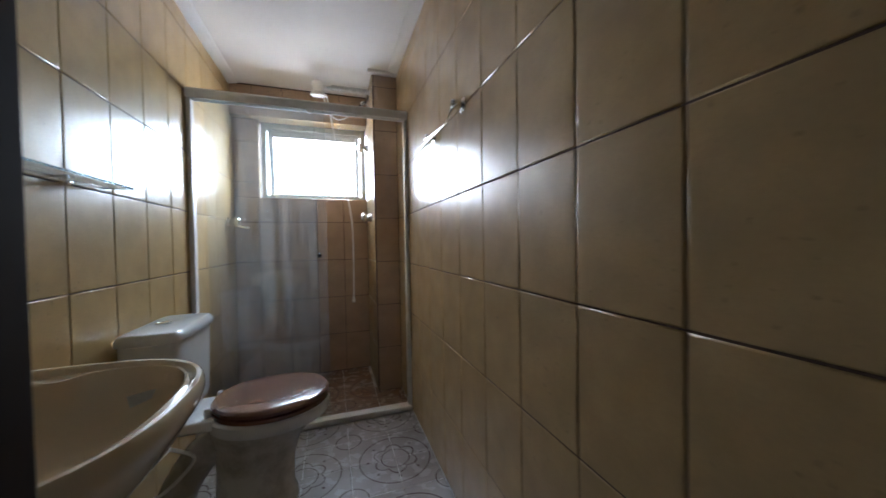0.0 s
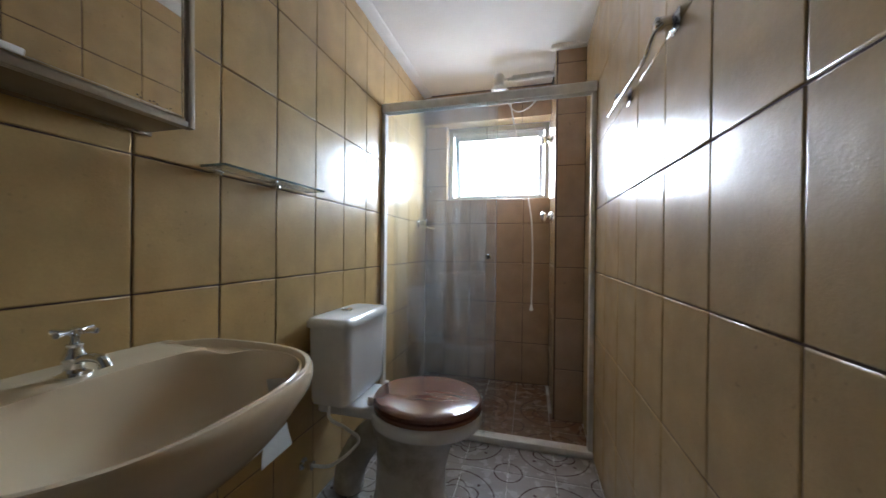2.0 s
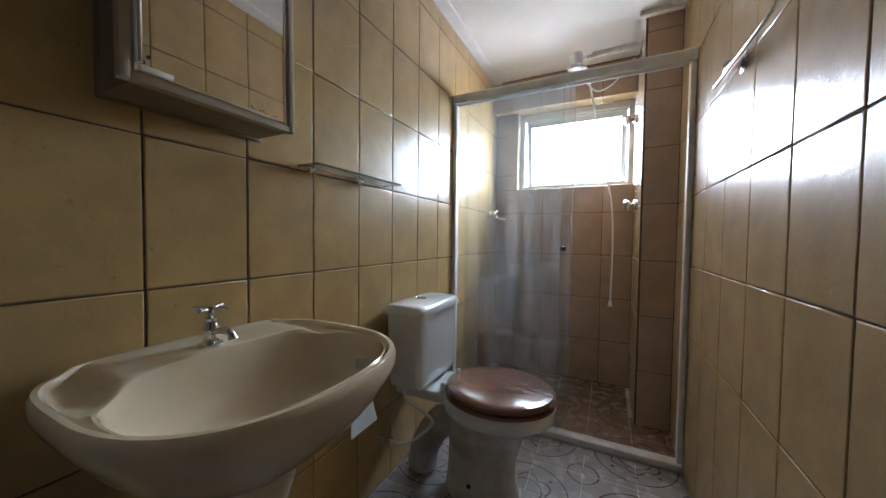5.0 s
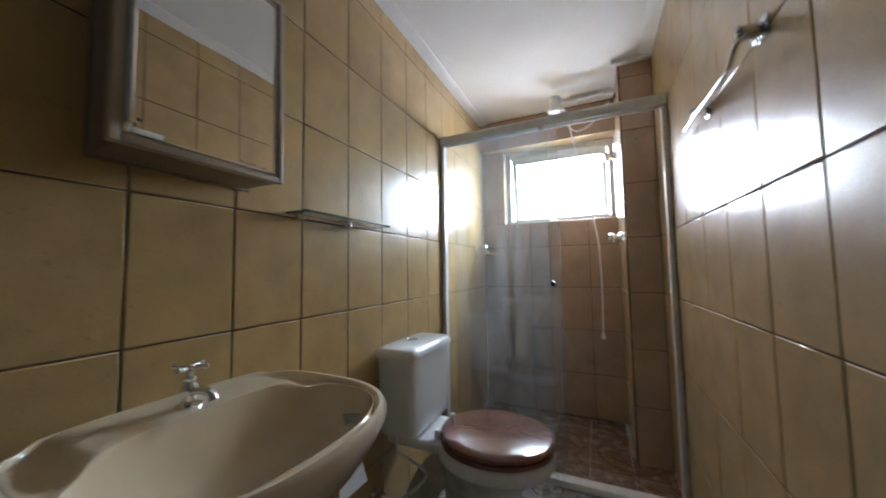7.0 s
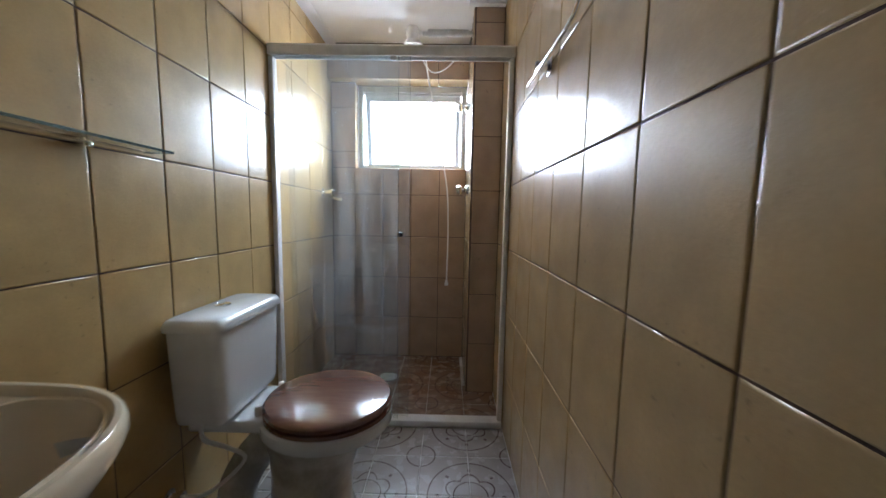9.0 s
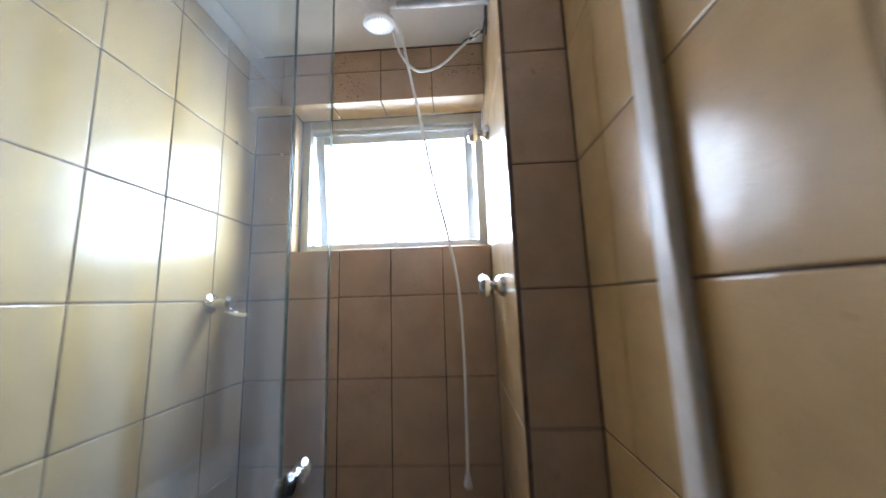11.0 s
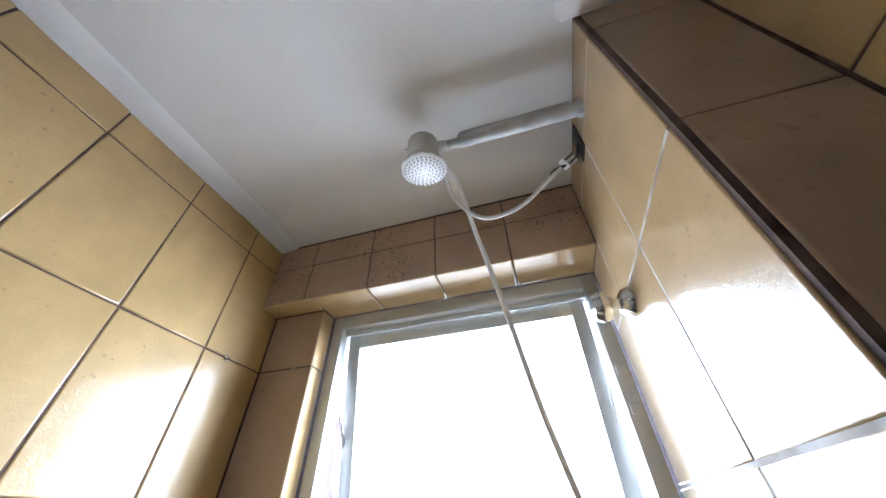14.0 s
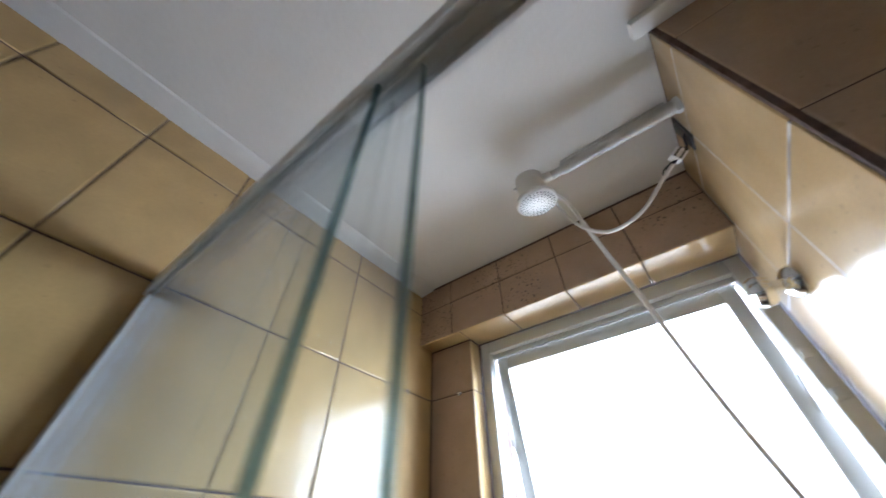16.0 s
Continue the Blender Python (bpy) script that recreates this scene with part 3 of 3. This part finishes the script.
# ---- cabinet, shelf, towel bar ----
cabinet = thing("mirror_cabinet", (0, 0.425, 1.25), "small brownish-beige cabinet with aluminium-framed mirror door on the tiles", "bathroom cabinet")
part("body", box((0.001, -0.140, 0.002), (0.108, 0.152, 0.452), 0.006), CABINET, cabinet)
part("back_flange", box((0.0005, -0.146, -0.004), (0.010, 0.156, 0.456), 0.003), CABINET, cabinet)
door = part("door", box((0.109, -0.157, 0.0), (0.119, 0.157, 0.456), 0.002), CABINET_FRAME, cabinet)
door.matrix_basis = pose(0.003, 0, 0, 0, -0.7, 0)
for lo, hi in (((0.119, -0.157, 0.0), (0.128, -0.143, 0.456)), ((0.119, 0.143, 0.0), (0.128, 0.157, 0.456)),
               ((0.119, -0.143, 0.0), (0.128, 0.143, 0.013)), ((0.119, -0.143, 0.443), (0.128, 0.143, 0.456))):
    part("frame_bar", box(lo, hi, 0.002), CABINET_FRAME, door)
for lo, hi in (((0.119, -0.138, 0.018), (0.1235, -0.134, 0.438)), ((0.119, 0.134, 0.018), (0.1235, 0.138, 0.438)),
               ((0.119, -0.134, 0.018), (0.1235, 0.134, 0.022)), ((0.119, -0.134, 0.434), (0.1235, 0.134, 0.438))):
    part("inner_bar", box(lo, hi, 0.001), CHROME, door)
part("mirror", box((0.1195, -0.1338, 0.0222), (0.1215, 0.1338, 0.4338)), MIRROR, door, "old mirror with black spots at the foot")
part("pull", tube([(0.131, -0.134, 0.03), (0.131, -0.134, 0.43)], 0.005, 10), CHROME, door)
part("hinge", box((0.1222, -0.130, 0.020), (0.1275, -0.085, 0.030), 0.002), PLASTIC, door)
for k in range(9):
    y = (-0.125, -0.118, 0.055, 0.06, 0.075, 0.082, 0.088, 0.105, 0.112)[k]
    z = (0.036, 0.046, 0.030, 0.027, 0.027, 0.029, 0.026, 0.025, 0.028)[k]
    part("mirror_spot", turned([(0.0035 if k < 2 else 0.0018, 0), (0.003 if k < 2 else 0.0015, 0.0004)], pose(0.1216, y, z, 0, 90, 0), 8), BLACK, door)

shelf = thing("glass_shelf", (0, 0.895, 1.205), "narrow green-edged glass shelf on small chrome clips", "shelf")
part("plate", box((0.004, -0.200, 0.002), (0.083, 0.203, 0.0085)), CLEAR_GLASS, shelf)
part("plate_edge", box((0.0832, -0.200, 0.002), (0.0848, 0.203, 0.0085)), GREEN_EDGE, shelf, "green polished glass edge")
part("plate_edge", box((0.004, -0.2018, 0.002), (0.0848, -0.2002, 0.0085)), GREEN_EDGE, shelf, "green polished glass edge")
part("plate_edge", box((0.004, 0.2032, 0.002), (0.0848, 0.2048, 0.0085)), GREEN_EDGE, shelf, "green polished glass edge")
for y in (-0.165, 0.045):
    part("clip", box((0.0, y - 0.011, -0.012), (0.026, y + 0.011, 0.0015), 0.003), CHROME, shelf)
    part("clip", box((0.0, y - 0.008, 0.009), (0.018, y + 0.008, 0.016), 0.003), CHROME, shelf)

bar = thing("towel_bar", (W, 1.03, 1.47), "chrome towel bar with square brackets, one end bent", "towel bar")
for y, z in ((-0.170, 0.030), (0.170, 0.020)):
    part("wall_plate", box((-0.007, y - 0.022, z - 0.022), (-0.0005, y + 0.022, z + 0.022), 0.003), CHROME, bar)
    part("bracket", box((-0.046, y - 0.011, z - 0.013), (-0.007, y + 0.011, z + 0.013), 0.004), CHROME, bar)
part("rod", tube(curve_points([(-0.030, -0.178, 0.024), (-0.047, -0.176, 0.006), (-0.053, -0.158, -0.019), (-0.053, -0.130, -0.025), (-0.052, -0.05, -0.022), (-0.051, 0.05, -0.018), (-0.050, 0.15, -0.014), (-0.050, 0.228, -0.011)], 7), 0.0055, 12), CHROME, bar)
part("rod", tube(curve_points([(-0.046, -0.10, -0.014), (-0.044, 0.05, -0.004), (-0.042, 0.18, 0.010)], 6), 0.004, 10), CHROME, bar)

hook = thing("wall_hook", (0, 0.150, 1.485), "small chrome double wall hook", "hook")
part("plate", box((0.0, -0.014, -0.02), (0.005, 0.014, 0.02), 0.002), CHROME, hook)
for s in (-1, 1):
    part("prong", tube(curve_points([(0.004, s * 0.006, 0.006), (0.03, s * 0.014, -0.008), (0.042, s * 0.018, 0.002), (0.046, s * 0.02, 0.018)], 5), 0.004, 10), CHROME, hook)


# ---- shower fittings ----
def valve(name, m, label, length):
    """A turned chrome shower valve: wall rose, spindle sleeve and a lobed handle."""
    ob = thing(name, m.translation, label, "shower valve", "shower valves")
    ob.matrix_basis = m
    part("rose", turned([(0.031, 0), (0.031, 0.006), (0.028, 0.016), (0.018, 0.024), (0.012, 0.027), (0.012, length - 0.028)], pose(0, 0, 0), 24), CHROME, ob)
    bm = bmesh.new()
    rings = []
    for r, z in ((0.011, -0.030), (0.022, -0.028), (0.029, -0.019), (0.030, -0.008), (0.024, 0.003), (0.009, 0.006)):
        rings.append([bm.verts.new(((r + 0.0022 * (r > 0.015) * math.cos(6 * a)) * math.cos(a), (r + 0.0022 * (r > 0.015) * math.cos(6 * a)) * math.sin(a), length + z))
                      for a in (2 * math.pi * k / 48 for k in range(48))])
    skin(bm, rings)
    part("handle", bm, CHROME, ob)
    return ob


valve("shower_valve", pose(PX, 2.262, 1.216, 0, -90, 0), "chrome lobed shower valve handle beside the window", 0.070)
valve("shower_valve", pose(PX, 2.45, 1.772, 0, -90, 0), "chrome lobed shower valve handle high beside the window", 0.070)

faucet = thing("shower_tap", (0, 2.388, 1.192), "small chrome wall tap with lever in the shower", "tap")
part("rose", turned([(0.024, 0), (0.024, 0.004), (0.012, 0.01), (0.012, 0.04), (0.018, 0.043), (0.020, 0.058), (0.014, 0.066), (0.004, 0.067)], pose(0, 0, 0, 0, 90, 0), 22), CHROME, faucet)
part("spout", tube(curve_points([(0.028, 0, -0.006), (0.060, -0.002, -0.022), (0.095, -0.004, -0.030), (0.112, -0.004, -0.030)], 5), 0.0065, 12), CHROME, faucet)

faucet.scale = (1.2, 1.35, 1.35)

shower = thing("electric_shower", (PX, 2.237, 2.118), "white electric shower head on a grey pipe", "shower head")
so = Vector((PX, 2.237, 2.118))
part("pipe", tube([(0.0, 0, 0), (-0.30, 0, 0.0)], 0.0105, 16), GREY_PIPE, shower)
part("pipe_sleeve", tube([(-0.012, 0, 0.001), (-0.265, 0, 0.001)], 0.0155, 18), GREY_PIPE, shower)
part("pipe_sleeve_channel", box((-0.262, -0.0145, 0.010), (-0.022, 0.0145, 0.019), 0.003), GREY_PIPE, shower)
part("wall_nut", turned([(0.019, 0), (0.019, 0.007), (0.016, 0.011), (0.011, 0.011)], pose(0.0, 0, 0, 0, -90, 0), 6), GREY_PIPE, shower)
part("elbow", tube([(-0.292, 0, 0), (-0.318, 0, 0)], [0.0125, 0.0145], 16), PLASTIC, shower)
hm = pose(-0.350, -0.006, 0.036, 189, 0, 0)
body = part("head_body", turned([(0.010, -0.002), (0.026, 0.0), (0.034, 0.008), (0.036, 0.020), (0.036, 0.052), (0.032, 0.062), (0.034, 0.072), (0.047, 0.082), (0.050, 0.088), (0.050, 0.095), (0.047, 0.098), (0.02, 0.1005), (0.004, 0.101)], hm, 36), PLASTIC, shower)
holes = bmesh.new()
for ring, count in ((0.0115, 6), (0.019, 12), (0.027, 18), (0.035, 24), (0.0425, 28)):
    for k in range(count):
        a = 2 * math.pi * (k + 0.25 * (ring > 0.02)) / count
        c = hm @ Vector((ring * math.cos(a), ring * math.sin(a), 0.0996))
        d = hm.to_3x3() @ Vector((0, 0, 1))
        add_tube(holes, [c, c + d * 0.0016], 0.0016, 6)
part("nozzles", holes, BLACK, body, "ring pattern of tiny dark spray holes")
for k in range(28):
    a = 2 * math.pi * k / 28
    if k % 2 == 0:
        c = hm @ Vector((0.049 * math.cos(a), 0.049 * math.sin(a), 0.0915))
        part("rim_stud", tube([c - Vector((0, 0, 0.003)), c + hm.to_3x3() @ Vector((0.003 * math.cos(a), 0.003 * math.sin(a), 0.002))], 0.0022, 6), PLASTIC, body)
part("switch", tube([(-0.378, -0.006, 0.012), (-0.394, -0.008, 0.012)], [0.005, 0.004], 10), PLASTIC, shower)

hose = thing("shower_hose", (0.64, 2.25, 2.06), "thin white shower hose hanging from the shower head", "hose")
ho = Vector((0.64, 2.25, 2.06))
hose_points = [(0.652, 2.275, 2.085), (0.668, 2.310, 2.065), (0.690, 2.34, 1.94), (0.718, 2.39, 1.80), (0.752, 2.425, 1.60), (0.795, 2.47, 1.41), (0.826, 2.495, 1.22), (0.836, 2.515, 1.00), (0.836, 2.525, 0.80), (0.832, 2.53, 0.575)]
part("tube", tube([p - ho for p in curve_points(hose_points, 7)], 0.0052, 12), PLASTIC, hose)
part("end_piece", turned([(0.006, 0.030), (0.009, 0.026), (0.011, 0.010), (0.014, 0.004), (0.014, -0.004), (0.010, -0.010), (0.004, -0.011)], pose(*(Vector((0.832, 2.53, 0.565)) - ho)), 18), PLASTIC, hose)

cable = thing("shower_cable", (PX, 2.335, 2.10), "white cable with terminal block and loose black wires", "cable")
co = Vector((PX, 2.335, 2.10))
part("sheath", tube([p - co for p in curve_points([(0.640, 2.285, 2.085), (0.662, 2.300, 2.00), (0.700, 2.305, 1.945), (0.740, 2.305, 1.928), (0.800, 2.31, 1.952), (0.860, 2.315, 2.010), (0.895, 2.32, 2.045)], 7)], 0.0042, 10), PLASTIC, cable)
bm_m = Matrix.Translation(Vector((0.918, 2.33, 2.075)) - co) @ pose(0, 0, 0, 35, -40, 0)
part("terminal_block", box((-0.015, -0.011, -0.013), (0.015, 0.011, 0.013), 0.003), PLASTIC, cable, m=bm_m)
for i in range(4):
    for j in range(2):
        part("terminal_screw", turned([(0.0028, -0.0005), (0.0028, 0.0006)], bm_m @ pose(-0.010 + 0.0068 * i, -0.0112, -0.006 + 0.012 * j, 90, 0, 0), 8), BLACK, cable)
for k in range(3):
    dx = 0.006 * (k - 1)
    part("wire", tube([p - co for p in curve_points([(0.925, 2.335 + dx, 2.088), (0.945, 2.345 + dx, 2.098), (0.952, 2.338 + dx, 2.125), (PX + 0.012, 2.325 + dx, 2.140)], 5)], 0.0022, 8), WIRE_BLUE, cable)
    part("wire", tube([p - co for p in curve_points([(0.866, 2.317, 2.016), (0.882 + dx, 2.325 + 0.3 * dx, 2.044), (0.906 + dx, 2.328, 2.062)], 5)], 0.0018, 8), WIRE_BLUE, cable)
part("wall_box", box((-0.003, -0.026, -0.012), (0.012, 0.020, 0.078), 0.002), BLACK, cable, "open black wiring hole in the tiles")

for place, turn in (((0, 2.462, 1.798), (0, 90, 0)), ((0.116, BACK, 1.798), (90, 0, 0))):
    screw = thing("screw", place, "small steel screw with washer in a tile joint", "screw", "screws in the shower")
    screw.rotation_euler = [radians(a) for a in turn]
    part("washer", turned([(0.0075, -0.003), (0.0075, 0.002), (0.0065, 0.003)], pose(0, 0, 0), 14), CHROME, screw)
    part("head", turned([(0.0045, 0.003), (0.0045, 0.006), (0.0025, 0.008)], pose(0, 0, 0), 10), CHROME, screw)

drain = thing("floor_drain", (0.465, 2.245, 0), "small round metal floor drain in the shower", "drain")
part("grate", turned([(0.066, -0.002), (0.066, 0.003), (0.060, 0.004), (0.057, 0.001), (0.004, 0.001)], pose(0, 0, 0), 28), DARK_CHROME, drain)
for k in range(10):
    y = -0.045 + 0.010 * k
    x = math.sqrt(0.057 ** 2 - y * y)
    part("slat", box((-x, y - 0.0025, 0.0012), (x, y + 0.0025, 0.004), 0.0008, 1), ALUMINIUM, drain)

# ---- tiles, piece by piece ----
tile_meshes = {}


def tile_mesh(w, h, mat, rim=0.0034):
    """A tile w by h, centred, face at z = 0, with a rounded glaze edge."""
    key = (round(w, 4), round(h, 4), mat.name)
    if key not in tile_meshes:
        bm = bmesh.new()
        rings = []
        for inset, z in ((0.0, -0.0055), (0.0, -rim * 0.75), (rim * 0.16, -rim * 0.40), (rim * 0.48, -rim * 0.12), (rim, 0.0)):
            a, b = w / 2 - inset, h / 2 - inset
            rings.append([bm.verts.new(p) for p in ((-a, -b, z), (a, -b, z), (a, b, z), (-a, b, z))])
        for lo, hi in zip(rings, rings[1:]):
            for k in range(4):
                bm.faces.new((lo[k], lo[(k + 1) % 4], hi[(k + 1) % 4], hi[k])).smooth = True
        bm.faces.new(rings[-1]).smooth = False
        me = bpy.data.meshes.new("tile")
        bm.to_mesh(me)
        bm.free()
        me.materials.append(mat)
        tile_meshes[key] = me
    return tile_meshes[key]


def lay(parent, origin, along, up, us, vs, mat=TILE, gap=0.0034, skip=None, tilt=0.14):
    """Tiles between the joints us (along) and vs (up); their faces lie in the plane through origin."""
    along, up, origin = Vector(along), Vector(up), Vector(origin)
    out = along.cross(up)
    turn = Matrix((along, up, out)).transposed().to_4x4()
    for u0, u1 in zip(us, us[1:]):
        for v0, v1 in zip(vs, vs[1:]):
            if skip and skip((u0 + u1) / 2, (v0 + v1) / 2):
                continue
            ob = new("tile", tile_mesh(u1 - u0 - gap, v1 - v0 - gap, mat))
            lean = pose(0, 0, random.uniform(-0.0003, 0.0003), random.uniform(-tilt, tilt), random.uniform(-tilt, tilt), random.uniform(-0.12, 0.12))
            ob.matrix_basis = Matrix.Translation(origin + along * (u0 + u1) / 2 + up * (v0 + v1) / 2) @ turn @ lean
            ob.parent = parent


def joints(lo, hi, first, step):
    out = [lo]
    k = math.ceil((lo + 0.012 - first) / step)
    while first + k * step < hi - 0.012:
        out.append(first + k * step)
        k += 1
    return out + [hi]


ROWS = [0.0, 0.3, 0.6, 0.9, 1.2, 1.5, 1.8, 2.1, CEIL + 0.004]
right_us = [-u for u in joints(-0.155, PY, STEP_R, PITCH)][::-1]
lay(wall_left, (0, 0, 0), (0, 1, 0), (0, 0, 1), joints(FRONT, BACK, STEP_L, PITCH), ROWS)
lay(wall_right, (W, 0, 0), (0, -1, 0), (0, 0, 1), right_us, ROWS, TILE_EAST)
far_rows = [0.0, 0.3, 0.6, 0.9, 1.2, 1.387]
far_us = [0.0, 0.161, 0.363, 0.566, 0.768, PX]
lay(wall_far, (0, BACK, 0), (1, 0, 0), (0, 0, 1), far_us, far_rows, TILE_BACKLIT)
lay(wall_far, (0, BACK, 0), (1, 0, 0), (0, 0, 1), [0.0, 0.170], [1.387, 1.5, 1.8, 1.97], TILE_BACKLIT)
beam_us = [0.0, 0.142, 0.345, 0.547, 0.752, PX]
lay(beam, (0, 2.51, 0), (1, 0, 0), (0, 0, 1), beam_us, [1.97, 2.1, CEIL + 0.004], TILE_STAINED)
lay(beam, (0, 0, 1.97), (1, 0, 0), (0, -1, 0), [0.170] + beam_us[2:], [-FY, -2.51])
lay(beam, (0, 0, 1.97), (1, 0, 0), (0, -1, 0), [0.0, 0.170], [-BACK, -2.51])
lay(wall_far, (0.170, 0, 0), (0, 1, 0), (0, 0, 1), [BACK, FY], [1.387, 1.5, 1.8, 1.97])
lay(wall_far, (0, 0, 1.387), (1, 0, 0), (0, 1, 0), [0.170, 0.363, 0.566, 0.768, PX], [BACK, FY])
lay(boxing, (0, PY, 0), (1, 0, 0), (0, 0, 1), [PX + 0.010, W], ROWS, TILE_BACKLIT)
lay(boxing, (PX, 0, 0), (0, -1, 0), (0, 0, 1), [-FY, -2.51, -2.31, -PY - 0.008], ROWS, TILE_EAST)
floor_xs = joints(0.0, W, FLOOR_X, PITCH)
floor_ys = joints(FRONT - 0.14, SY - 0.03, FLOOR_Y, PITCH)
lay(floor, (0, 0, 0), (1, 0, 0), (0, 1, 0), floor_xs, floor_ys, FLOOR_TILE, 0.0036, None, 0.1)
lay(floor, (0, 0, 0), (1, 0, 0), (0, 1, 0), floor_xs, joints(SY + 0.03, BACK, FLOOR_Y, PITCH), FLOOR_TILE, 0.0036,
    lambda u, v: u > PX and v > PY, 0.1)
